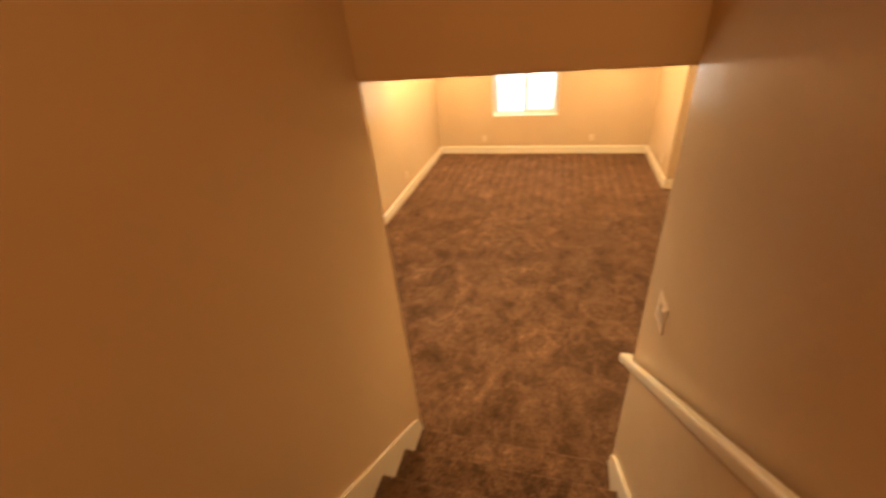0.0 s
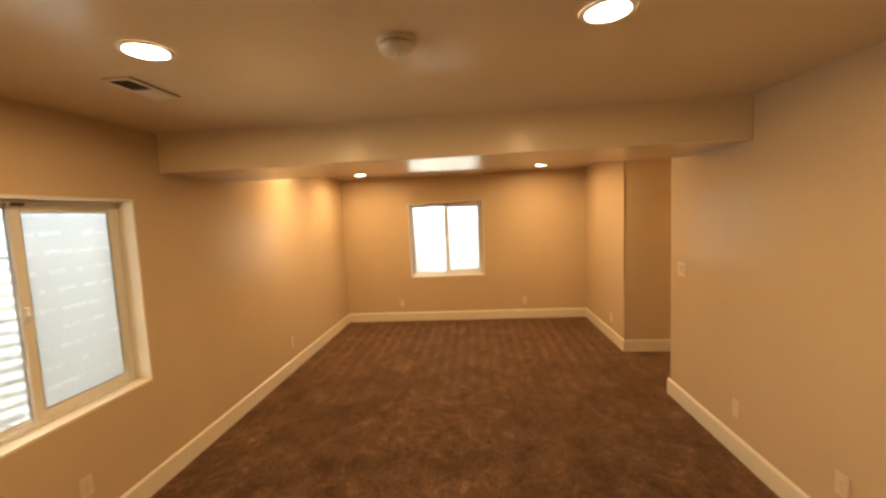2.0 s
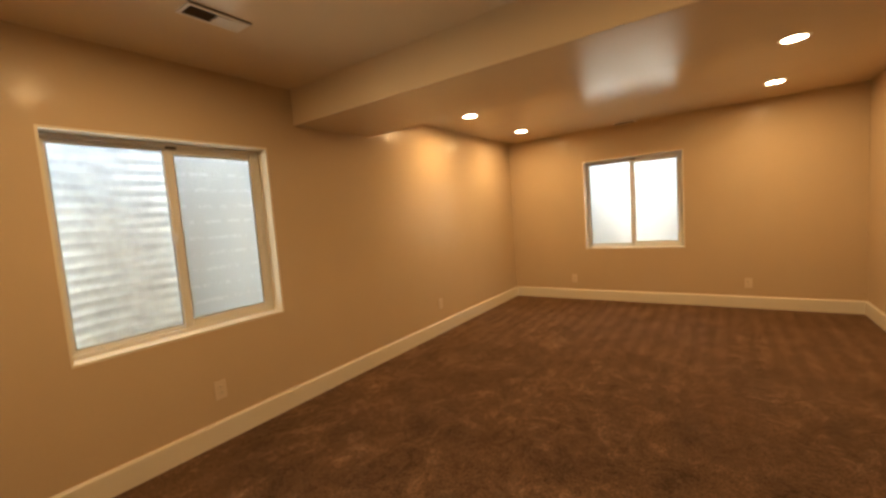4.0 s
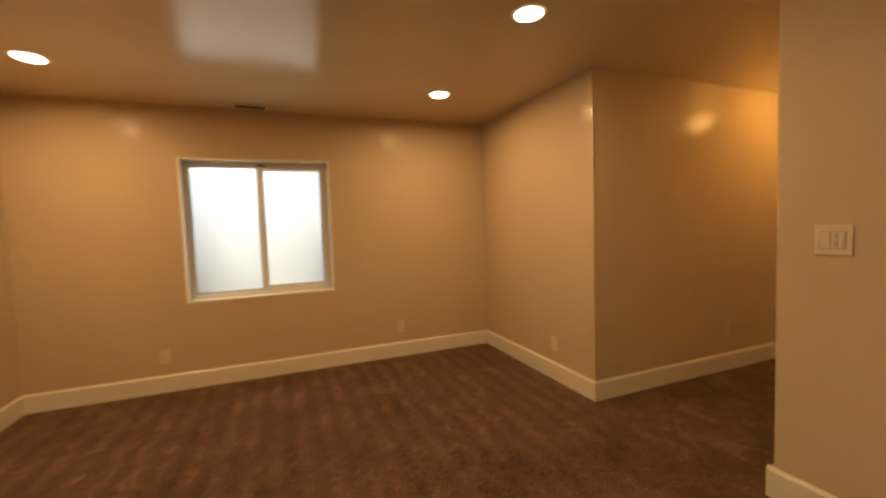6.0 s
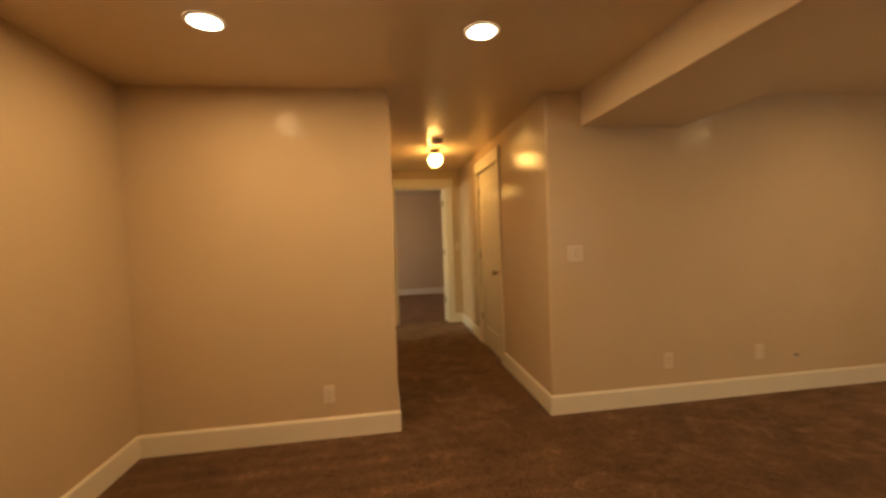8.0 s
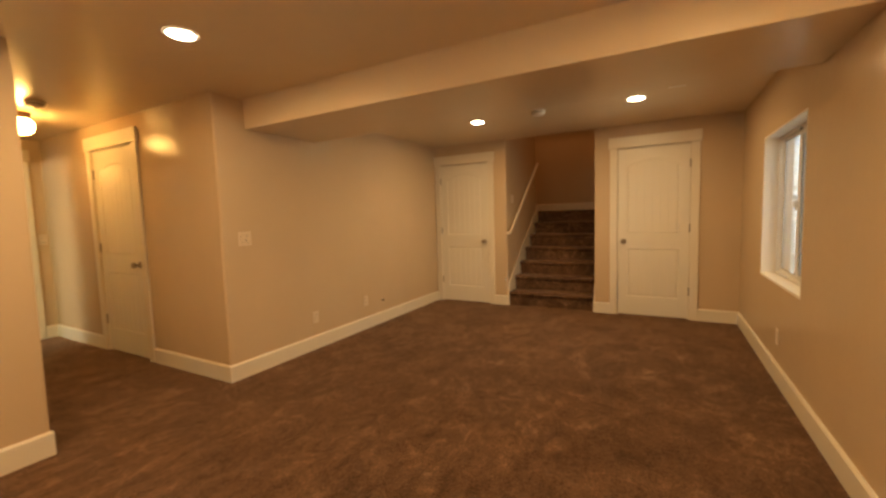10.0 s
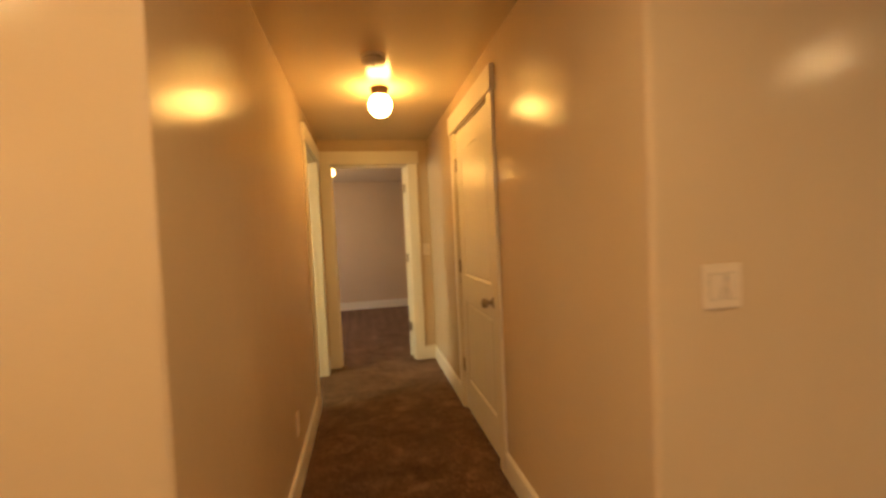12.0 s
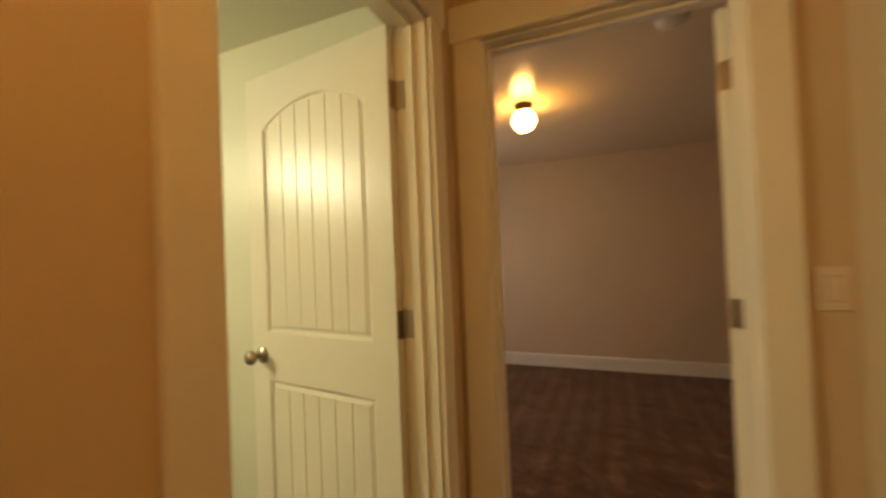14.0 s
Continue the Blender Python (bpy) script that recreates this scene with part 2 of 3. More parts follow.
def extrude_profile(points, x0, x1):
    """A prism along x of (y, z) points."""
    bm = bmesh.new()
    a = [bm.verts.new((x0, y, z)) for y, z in points]
    b = [bm.verts.new((x1, y, z)) for y, z in points]
    bm.faces.new(a)
    bm.faces.new(b)
    for k in range(len(points)):
        n = (k + 1) % len(points)
        bm.faces.new((a[k], a[n], b[n], b[k]))
    return bm


def empty_thing(name, label, category, m=None, group="", kind=""):
    e = new(name)
    e.empty_display_size = 0.1
    if m is not None:
        e.matrix_world = m
    return tagged(e, label, category, group, kind)


def wall(name, axis, face0, face1, a0, a1, z0, z1, openings=(), mat=None, label="", rounded=()):
    """A wall that runs along axis between the planes face0 and face1, with openings (a0, a1, z0, z1) cut through it."""
    us = sorted({a0, a1, *[u for o in openings for u in o[:2]]})
    zs = sorted({z0, z1, *[z for o in openings for z in o[2:]]})
    bm = bmesh.new()

    def at(u, w, z):
        return (u, w, z) if axis == "x" else (w, u, z)

    def solid(i, k):
        if not (0 <= i < len(us) - 1 and 0 <= k < len(zs) - 1):
            return False
        u, z = (us[i] + us[i + 1]) / 2, (zs[k] + zs[k + 1]) / 2
        return not any(o[0] < u < o[1] and o[2] < z < o[3] for o in openings)

    def quad(*ps):
        bm.faces.new([bm.verts.new(at(*p)) for p in ps])

    for i in range(len(us) - 1):
        for k in range(len(zs) - 1):
            if not solid(i, k):
                continue
            u0, u1, k0, k1 = us[i], us[i + 1], zs[k], zs[k + 1]
            for w in (face0, face1):
                quad((u0, w, k0), (u1, w, k0), (u1, w, k1), (u0, w, k1))
            if not solid(i - 1, k):
                quad((u0, face0, k0), (u0, face1, k0), (u0, face1, k1), (u0, face0, k1))
            if not solid(i + 1, k):
                quad((u1, face0, k0), (u1, face1, k0), (u1, face1, k1), (u1, face0, k1))
            if not solid(i, k - 1):
                quad((u0, face0, k0), (u1, face0, k0), (u1, face1, k0), (u0, face1, k0))
            if not solid(i, k + 1):
                quad((u0, face0, k1), (u1, face0, k1), (u1, face1, k1), (u0, face1, k1))
    bmesh.ops.remove_doubles(bm, verts=bm.verts, dist=1e-5)
    for x, y in rounded:
        es = [e for e in bm.edges if all(abs(v.co.x - x) < 1e-4 and abs(v.co.y - y) < 1e-4 for v in e.verts)]
        bmesh.ops.bevel(bm, geom=es, offset=0.018, segments=4, affect="EDGES", profile=0.5)
    return tagged(part(name, bm, mat or WALL), label or "tan painted drywall wall with a soft sheen", "wall", kind="structure")


# ---- plan ----
EX, WX, FY, NY = 1.712, -2.09, 8.31, 2.145
H0, H1, HE = 5.60, 6.70, 5.015
CZ, CZN, TOP = 2.292, 2.314, 2.40
BEAM0, BEAM1, BEAMZ = 4.567, 5.335, 2.053
SW, SE = -0.58, 0.585
T = 0.115
DH = 2.045
WIN_N = (-1.025, 0.152, 0.70, 1.884)
WIN_W = (3.165, 4.33, 0.705, 1.872)
RISE, GO, NOSE = 0.19, 0.265, 2.13
LAND_Z = 7 * RISE
LAND_Y = NOSE - 6 * GO
BACK_Y, STAIR_TOP = -0.55, 4.4
BED_X, BED_Y0, BED_Y1 = 8.25, 4.4, 8.2
BATH_X0, BATH_X1, BATH_Y1 = 2.9, 5.04, 9.1

# ---- setting ----
wall("wall_west", "y", WX - 0.2, WX, NY - T, FY + 0.2, -0.05, TOP, [WIN_W])
wall("wall_north", "x", FY, FY + 0.2, WX, EX + T, -0.05, TOP, [WIN_N])
wall("wall_east_far", "y", EX, EX + T, H1 + T, FY, -0.05, TOP)
wall("wall_hall_north", "x", H1, H1 + T, EX, HE, -0.05, TOP, [(4.033, 4.802, -0.05, DH)], rounded=[(EX, H1)])
wall("wall_hall_south", "x", H0 - T, H0, EX, HE, -0.05, TOP, [(2.918, 3.752, -0.05, DH)], rounded=[(EX, H0)])
wall("wall_east_near", "y", EX, EX + T, NY - T, H0 - T, -0.05, TOP)
wall("wall_hall_end", "y", HE, HE + T, BED_Y0, BATH_Y1, -0.05, TOP, [(5.808, 6.587, -0.05, DH)])
wall("wall_near_east", "x", NY - T, NY, SE + T, EX, -0.05, TOP, [(0.848, 1.632, -0.05, DH)])
wall("wall_near_west", "x", NY - T, NY, WX, SW - T, -0.05, TOP, [(-1.622, -0.838, -0.05, DH)])
wall("wall_stair_east", "y", SE, SE + T, 0.64, NY, -0.05, STAIR_TOP, rounded=[(SE, NY)])
wall("wall_stair_west", "y", SW - T, SW, BACK_Y, NY, -0.05, STAIR_TOP, rounded=[(SW, NY)])
wall("wall_landing_back", "x", BACK_Y - T, BACK_Y, SW - T, 1.7, -0.05, STAIR_TOP)
wall("wall_landing_north", "x", 0.64, 0.64 + T, SE + T, 1.7, -0.05, STAIR_TOP)
wall("wall_landing_east", "y", 1.7, 1.7 + T, BACK_Y - T, 0.64 + T, -0.05, STAIR_TOP)
wall("wall_stair_header", "x", NY - 0.02, NY, SW, SE, CZN + 0.008, STAIR_TOP)
wall("wall_bedroom_east", "y", BED_X, BED_X + T, BED_Y0, BED_Y1, -0.05, TOP)
wall("wall_bedroom_south", "x", BED_Y0 - T, BED_Y0, HE, BED_X + T, -0.05, TOP)
wall("wall_bedroom_north", "x", BED_Y1, BED_Y1 + T, HE + T, BED_X + T, -0.05, TOP, [(6.2, 7.4, 0.7, 1.87)])
wall("wall_bath_west", "y", BATH_X0 - T, BATH_X0, H1 + T, BATH_Y1, -0.05, TOP, mat=BATHP, label="pale painted bathroom wall")
wall("wall_bath_north", "x", BATH_Y1, BATH_Y1 + T, BATH_X0 - T, HE + T, -0.05, TOP, mat=BATHP, label="pale painted bathroom wall")
wall("wall_bath_east", "y", HE - 0.012, HE - 0.002, H1 + T, BATH_Y1, -0.05, CZ, mat=BATHP, label="pale painted bathroom wall")
# plain backs that close the spaces behind the shut doors
wall("wall_closet_back", "x", 4.8, 4.9, EX + T, HE, -0.05, TOP)
wall("wall_store_back", "x", 1.2, 1.3, SE + T, EX + T, -0.05, TOP)
wall("wall_store_side", "y", EX, EX + T, 1.2, NY - T, -0.05, TOP)
wall("wall_utility_back", "x", 1.2, 1.3, WX - 0.2, SW - T, -0.05, TOP)
wall("wall_utility_side", "y", WX - 0.2, WX - 0.1, 1.2, NY - T, -0.05, TOP)


def slab(name, x0, x1, y0, y1, z0, z1, mat, label, category, bevel=0.0):
    return tagged(part(name, box(x0, x1, y0, y1, z0, z1, bevel, 3), mat), label, category, kind="structure")


slab("floor", WX - 0.2, EX + T, 1.2, FY + 0.2, -0.12, 0.0, CARPET, "brown cut-pile carpet with brushed marks", "floor")
slab("floor_hall", EX + T, HE + 0.06, 4.8, H1 + T, -0.12, 0.0, CARPET, "brown cut-pile carpet with brushed marks", "floor")
slab("floor_bedroom", HE + 0.06, BED_X + T, BED_Y0 - T, BED_Y1 + T, -0.12, 0.0, CARPET_BED, "brown cut-pile carpet with vacuum rows", "floor")
slab("floor_bathroom", BATH_X0, HE - 0.012, H1 + 0.05, BATH_Y1, -0.1, 0.006, TILE, "dark brown vinyl bathroom floor", "floor")
CL = "glossy tan painted drywall ceiling"
slab("ceiling_near", WX, EX, NY, BEAM0, CZN, TOP, CEIL, CL, "ceiling")
slab("ceiling_beam", WX, EX, BEAM0, BEAM1, BEAMZ, TOP, BEAM, "tan painted drywall bulkhead across the ceiling", "ceiling", 0.006)
slab("ceiling_far", WX, EX, BEAM1, FY, CZ, TOP, CEIL, CL, "ceiling")
slab("ceiling_hall", EX, HE, H0, H1, CZ, TOP, CEIL, CL, "ceiling")
slab("ceiling_bedroom", HE + T, BED_X, BED_Y0, BED_Y1, CZ, TOP, CEIL, CL, "ceiling")
slab("ceiling_bathroom", BATH_X0, HE - 0.002, H1 + T, BATH_Y1, CZ, TOP, BATHP, "pale painted bathroom ceiling", "ceiling")
slab("ceiling_closet", EX + T, HE, 4.9, H0 - T, CZ, TOP, CEIL, CL, "ceiling")
slab("ceiling_store", SE + T, EX, 1.3, NY - T, CZ, TOP, CEIL, CL, "ceiling")
slab("ceiling_utility", WX - 0.1, SW - T, 1.3, NY - T, CZ, TOP, CEIL, CL, "ceiling")
slab("ceiling_stairwell", SW - T, 1.7 + T, BACK_Y - T, NY, STAIR_TOP, STAIR_TOP + 0.1, CEIL, CL, "ceiling")

# ground outside, one sheet round the house and its window wells
GZ = 2.28
gb = bmesh.new()
for x0, x1, y0, y1 in ((-2000, 2000, 9.6, 2000), (-2000, 2000, -2000, -1.0), (-2000, -3.4, -1.0, 9.6), (9.0, 2000, -1.0, 9.6)):
    gb.faces.new([gb.verts.new((x, y, GZ)) for x, y in ((x0, y0), (x1, y0), (x1, y1), (x0, y1))])
tagged(part("ground", gb, EARTH), "bare brown ground around the house", "ground", kind="structure")

# ---- baseboards ----
BH, BT = 0.138, 0.016


def baseboard(axis, plane, out, a0, a1, z=0.0):
    """A board on the wall at plane, that faces out (+1 or -1)."""
    p0, p1 = sorted((plane, plane + out * BT))
    prof = [(0, 0), (BT, 0), (BT, BH - 0.014), (BT - 0.005, BH - 0.006), (BT - 0.009, BH), (0, BH)]
    bm = bmesh.new()
    rows = []
    for u in (a0, a1):
        rows.append([bm.verts.new((u, plane + out * d, z + h) if axis == "x" else (plane + out * d, u, z + h)) for d, h in prof])
    bm.faces.new(rows[0])
    bm.faces.new(rows[1])
    for k in range(len(prof)):
        n = (k + 1) % len(prof)
        bm.faces.new((rows[0][k], rows[0][n], rows[1][n], rows[1][k]))
    return tagged(part("baseboard", bm, TRIM), "cream painted wooden baseboard", "baseboard", "baseboards", "structure")


CW = 0.09
for b in (
    ("y", WX, 1, NY, FY), ("x", FY, -1, WX + BT, EX - BT), ("y", EX, -1, H1 - BT, FY),
    ("x", H1, -1, EX, 4.045 - CW), ("x", H1, -1, 4.79 + CW, HE - BT),
    ("x", H0, 1, EX, 2.93 - CW), ("x", H0, 1, 3.74 + CW, HE - BT),
    ("y", HE, -1, H0, 5.82 - CW - 0.018), ("y", EX, -1, NY, H0 + BT),
    ("x", NY, 1, SE - BT, 0.86 - CW), ("x", NY, 1, -0.85 + CW, SW + BT), ("x", NY, 1, WX + BT, -1.61 - CW),
    ("y", BED_X, -1, BED_Y0, BED_Y1), ("x", BED_Y0, 1, HE + T, BED_X - BT), ("x", BED_Y1, -1, HE + T, BED_X - BT),
    ("y", HE - 0.012, -1, H1 + T, BATH_Y1),
):
    baseboard(*b)
baseboard("x", BACK_Y, 1, SW, 1.7, LAND_Z)


# ---- windows ----
def window(name, m, width, height, label, fixed, slid):
    """A sliding vinyl window. Local x along the wall, y outwards, z up from the lower corner of the opening."""
    w = empty_thing(name, label, "window", m, kind="structure")
    lt = 0.012
    for nm, bm in (
        ("jamb_liner", box(0, lt, 0, 0.1, 0, height)), ("jamb_liner", box(width - lt, width, 0, 0.1, 0, height)),
        ("head_liner", box(lt, width - lt, 0, 0.1, height - lt, height)),
    ):
        part(nm, bm, TRIM, w)
    part("window_sill", box(0.0, width, -0.003, 0.1, 0.0, 0.016, 0.003, 2), TRIM, w, "cream painted sill")
    f = 0.022
    fb = bmesh.new()
    for x0, x1, z0, z1 in ((lt, lt + f, 0.016, height - lt), (width - lt - f, width - lt, 0.016, height - lt), (lt + f, width - lt - f, 0.016, 0.016 + f), (lt + f, width - lt - f, height - lt - f, height - lt)):
        add_box(fb, x0, x1, 0.1, 0.15, z0, z1, 0.003)
    part("window_frame", fb, VINYL, w)
    x0, x1, z0, z1 = lt + f, width - lt - f, 0.016 + f, height - lt - f
    mid = (x0 + x1) / 2
    for nm, a, b, y0, glass, s in (("fixed_sash", x0, mid + 0.02, 0.126, fixed, 0.018), ("sliding_sash", mid - 0.022, x1, 0.104, slid, 0.042)):
        sb = bmesh.new()
        ja, jb = (s, 0.036) if nm == "fixed_sash" else (0.05, s)
        for p0, p1, q0, q1 in ((a, a + ja, z0, z1), (b - jb, b, z0, z1), (a + ja, b - jb, z0, z0 + s), (a + ja, b - jb, z1 - s, z1)):
            add_box(sb, p0, p1, y0, y0 + 0.02, q0, q1, 0.003)
        sash = part(nm, sb, VINYL, w)
        pane = part("pane", box(a + ja - 0.004, b - jb + 0.004, y0 + 0.011, y0 + 0.015, z0 + s - 0.004, z1 - s + 0.004), glass, sash, "clear glass" if glass is GLASS else "hazed glass")
        pane.visible_shadow = False
        gk = bmesh.new()
        for p0, p1, q0, q1 in ((a + ja, a + ja + 0.006, z0 + s, z1 - s), (b - jb - 0.006, b - jb, z0 + s, z1 - s), (a + ja + 0.006, b - jb - 0.006, z0 + s, z0 + s + 0.006), (a + ja + 0.006, b - jb - 0.006, z1 - s - 0.006, z1 - s)):
            add_box(gk, p0, p1, y0 + 0.004, y0 + 0.0105, q0, q1)
        part("gasket", gk, GASKET, sash, "thin grey glazing gasket")
    lk = box(mid - 0.018, mid + 0.006, 0.088, 0.105, height * 0.47, height * 0.47 + 0.075, 0.005, 2)
    add_box(lk, mid - 0.014, mid, 0.074, 0.088, height * 0.47 + 0.03, height * 0.47 + 0.068, 0.004, 2)
    part("latch", lk, VINYL, w, "white sash latch")
    part("track_stop", box(mid - 0.01, mid + 0.05, 0.098, 0.108, height - lt - f - 0.012, height - lt - f + 0.004, 0.002), GREY, w, "small dark stop on the upper track")
    return w


def window_well(name, m, width, z0, z1, deep, bed):
    """Corrugated steel half round that holds back the ground in front of a basement window."""
    e = empty_thing(name, "white corrugated steel window well with gravel floor", "window well", m)
    bm = bmesh.new()
    rows = []
    nz, na = 230, 40
    for i in range(nz + 1):
        z = z0 + (z1 - z0) * i / nz
        d = -0.008 * abs(math.sin(math.pi * z / 0.075))
        rows.append([bm.verts.new((width / 2 - (width / 2 + 0.12 + d) * math.cos(math.pi * k / na), 0.2 + (deep + d) * math.sin(math.pi * k / na), z)) for k in range(na + 1)])
    for a, b in zip(rows, rows[1:]):
        for k in range(na):
            bm.faces.new((a[k], a[k + 1], b[k + 1], b[k]))
    bmesh.ops.solidify(bm, geom=list(bm.faces), thickness=0.003)
    part("corrugated_sheet", bm, GALV, e, smooth=True)
    g = bmesh.new()
    bmesh.ops.create_grid(g, x_segments=60, y_segments=40, size=1.0)
    for v in g.verts:
        x, y = v.co.x * (width / 2 + 0.13) + width / 2, 0.2 + (v.co.y + 1) * (deep / 2 + 0.02)
        v.co = Vector((x, y, bed + 0.03 * noise.noise((x * 22, y * 22, 1))))
    part("gravel", g, GRAVEL, e, "grey gravel in the bottom of the well")
    return e


M_N = Matrix.Translation((WIN_N[0], FY, WIN_N[2]))
M_W = Matrix(((0, -1, 0, WX), (1, 0, 0, WIN_W[0]), (0, 0, 1, WIN_W[2]), (0, 0, 0, 1)))
M_B = Matrix.Translation((6.2, BED_Y1, 0.7))
window("window_1", M_N, WIN_N[1] - WIN_N[0], WIN_N[3] - WIN_N[2], "cream vinyl sliding window, glaring with daylight", OBSCURE, OBSCURE)
window("window_2", M_W, WIN_W[1] - WIN_W[0], WIN_W[3] - WIN_W[2], "cream vinyl sliding window onto a corrugated well", GLASS, FROST)
# window_3 is assumed, on a wall out of view, to carry the bedroom's added light
window("window_3", M_B, 1.2, 1.17, "assumed cream vinyl sliding window, out of sight in the bedroom", OBSCURE, OBSCURE)
window_well("window_well", M_N, WIN_N[1] - WIN_N[0], -0.3, 1.72, 0.72, -0.2)
window_well("window_well", M_W, WIN_W[1] - WIN_W[0], -0.4, 2.0, 0.6, -0.16)


# ---- doors ----
PANEL_STEPS = ((0.0, 0.0), (0.004, 0.003), (0.011, 0.0095), (0.016, 0.0098), (0.03, 0.0045))


def door_leaf_shell(w, h, t):
    """A moulded leaf: two faces with an arched upper and a square lower panel opening, and the edges."""
    st = 0.098
    n = 14

    def loops(inset, y):
        x0, x1, zb = st + inset, w - st - inset, 0.998 + inset
        zs, za = 1.80 - inset * 0.8, 1.885 - inset
        up = [(x0, y, zb), (x1, y, zb)] + [(x1 + (x0 - x1) * k / n, y, zs + (za - zs) * math.sin(math.pi * k / n) ** 0.85) for k in range(n + 1)]
        lo = [(x0, y, 0.225 + inset), (x1, y, 0.225 + inset), (x1, y, 0.812 - inset), (x0, y, 0.812 - inset)]
        return up, lo

    bm = bmesh.new()
    for y, s in ((0.0, 1), (t, -1)):
        outer = [bm.verts.new(p) for p in ((0, y, 0), (w, y, 0), (w, y, h), (0, y, h))]
        edges = [bm.edges.new((outer[k], outer[(k + 1) % 4])) for k in range(4)]
        rings = [loops(i, y + s * d) for i, d in PANEL_STEPS]
        for which in (0, 1):
            last = None
            for ring in rings:
                c = [bm.verts.new(p) for p in ring[which]]
                if last is None:
                    edges += [bm.edges.new((c[k], c[(k + 1) % len(c)])) for k in range(len(c))]
                else:
                    for k in range(len(c)):
                        bm.faces.new((last[k], last[(k + 1) % len(c)], c[(k + 1) % len(c)], c[k]))
                last = c
        bmesh.ops.triangle_fill(bm, use_beauty=True, use_dissolve=False, edges=edges)
    for q in (((0, 0), (w, 0)), ((w, 0), (w, h)), ((w, h), (0, h)), ((0, h), (0, 0))):
        (xa, za), (xb, zb) = q
        bm.faces.new([bm.verts.new(p) for p in ((xa, 0, za), (xb, 0, zb), (xb, t, zb), (xa, t, za))])
    bmesh.ops.remove_doubles(bm, verts=bm.verts, dist=1e-5)
    return bm


KNOB_PROFILE = [(0, 0), (0.033, 0), (0.033, 0.004), (0.028, 0.009), (0.014, 0.012), (0.011, 0.02), (0.011, 0.03), (0.018, 0.036), (0.026, 0.046), (0.0285, 0.056), (0.025, 0.066), (0.015, 0.0715), (0, 0.073)]


def door(name, m, w, swing, label, knob_z=0.905):
    """Local x runs from the hinge side across the opening, y into the side the leaf opens to, z up; swing in degrees."""
    d = empty_thing(name, label, "door", m, kind="structure")
    t, h, gap = 0.036, 2.03, 0.004
    leaf = part("leaf", door_leaf_shell(w - 2 * gap, h - 0.012, t), DOORP, d)
    leaf.matrix_local = pose(gap, -t, 0.012, 0, 0, 0)
    if swing:
        leaf.matrix_local = pose(gap, 0, 0, 0, 0, swing) @ pose(0, -t, 0.012)
    lw = w - 2 * gap
    x0, x1 = 0.098 + 0.029, lw - 0.098 - 0.029
    n = 6
    pw = (x1 - x0) / n
    for z0, z1 in ((0.252, 0.784), (1.025, 1.87)):
        for k in range(n):
            b = box(x0 + k * pw, x0 + (k + 1) * pw, 0.0046, t - 0.0046, z0, z1)
            es = [e for e in b.edges if abs(e.verts[0].co.z - e.verts[1].co.z) > 0.1]
            bmesh.ops.bevel(b, geom=es, offset=0.0026, segments=1, affect="EDGES")
            part("plank", b, DOORP, leaf)
    for sgn, y in ((1, t), (-1, 0.0)):
        k = lathe(KNOB_PROFILE, 24, "y")
        if sgn < 0:
            k.transform(Matrix.Rotation(math.pi, 4, "Z"))
        k.transform(Matrix.Translation((lw - 0.062, y, knob_z)))
        part("knob", k, NICKEL, leaf, "satin nickel door knob", True)
    for z in (0.33, 1.07, 1.81):
        hb = lathe([(0, -0.048), (0.006, -0.048), (0.006, -0.046), (0.0088, -0.046), (0.0088, 0.046), (0.0045, 0.046), (0.0045, 0.05), (0, 0.05)], 12)
        hb.transform(Matrix.Translation((-0.004, t + 0.0075, z - 0.012)))
        add_box(hb, -0.0036, 0.0002, 0.004, t + 0.003, z - 0.057, z + 0.033)
        part("hinge", hb, NICKEL, leaf, "satin nickel butt hinge")
        hj = box(-0.0005, 0.0025, -t + 0.002, -0.001, z - 0.045, z + 0.045) if swing else None
        if hj is not None:
            part("hinge_plate", hj, NICKEL, d, "satin nickel hinge plate on the jamb")
    return d


def jambs(d, w, y0, y1):
    """Side and head jambs that line the opening between two wall faces."""
    part("jamb", box(-0.011, 0, y0 + 0.001, y1 - 0.001, 0, DH - 0.01), TRIM, d)
    part("jamb", box(w, w + 0.011, y0 + 0.001, y1 - 0.001, 0, DH - 0.01), TRIM, d)
    part("head_jamb", box(-0.011, w + 0.011, y0 + 0.001, y1 - 0.001, DH - 0.01, DH - 0.003), TRIM, d)


def casing(d, w, y, out, left=CW, right=CW, head=0.13, over=0.016):
    a, b = sorted((y, y + out * 0.019))
    c = b if out > 0 else a
    part("side_casing", box(-left, -0.006, a, b, 0, DH, 0.0025), TRIM, d)
    part("side_casing", box(w + 0.006, w + right, a, b, 0, DH, 0.0025), TRIM, d)
    a2, b2 = sorted((y, y + out * 0.027))
    part("head_casing", box(-left - min(over, left * 0.2), w + right + min(over, right * 0.2), a2, b2, DH + 0.001, DH + head, 0.003), TRIM, d, "wide flat head casing")


def stop(d, w, y0, y1):
    sb = box(0.0, 0.011, y0, y1, 0, DH - 0.014)
    add_box(sb, w - 0.011, w, y0, y1, 0, DH - 0.014)
    add_box(sb, 0.011, w - 0.011, y0, y1, DH - 0.024, DH - 0.014)
    part("door_stop", sb, TRIM, d)


def facing(x, y, right, ahead):
    """A frame at (x, y): local x along right, local y along ahead, both (dx, dy)."""
    return Matrix(((right[0], ahead[0], 0, x), (right[1], ahead[1], 0, y), (0, 0, 1, 0), (0, 0, 0, 1)))


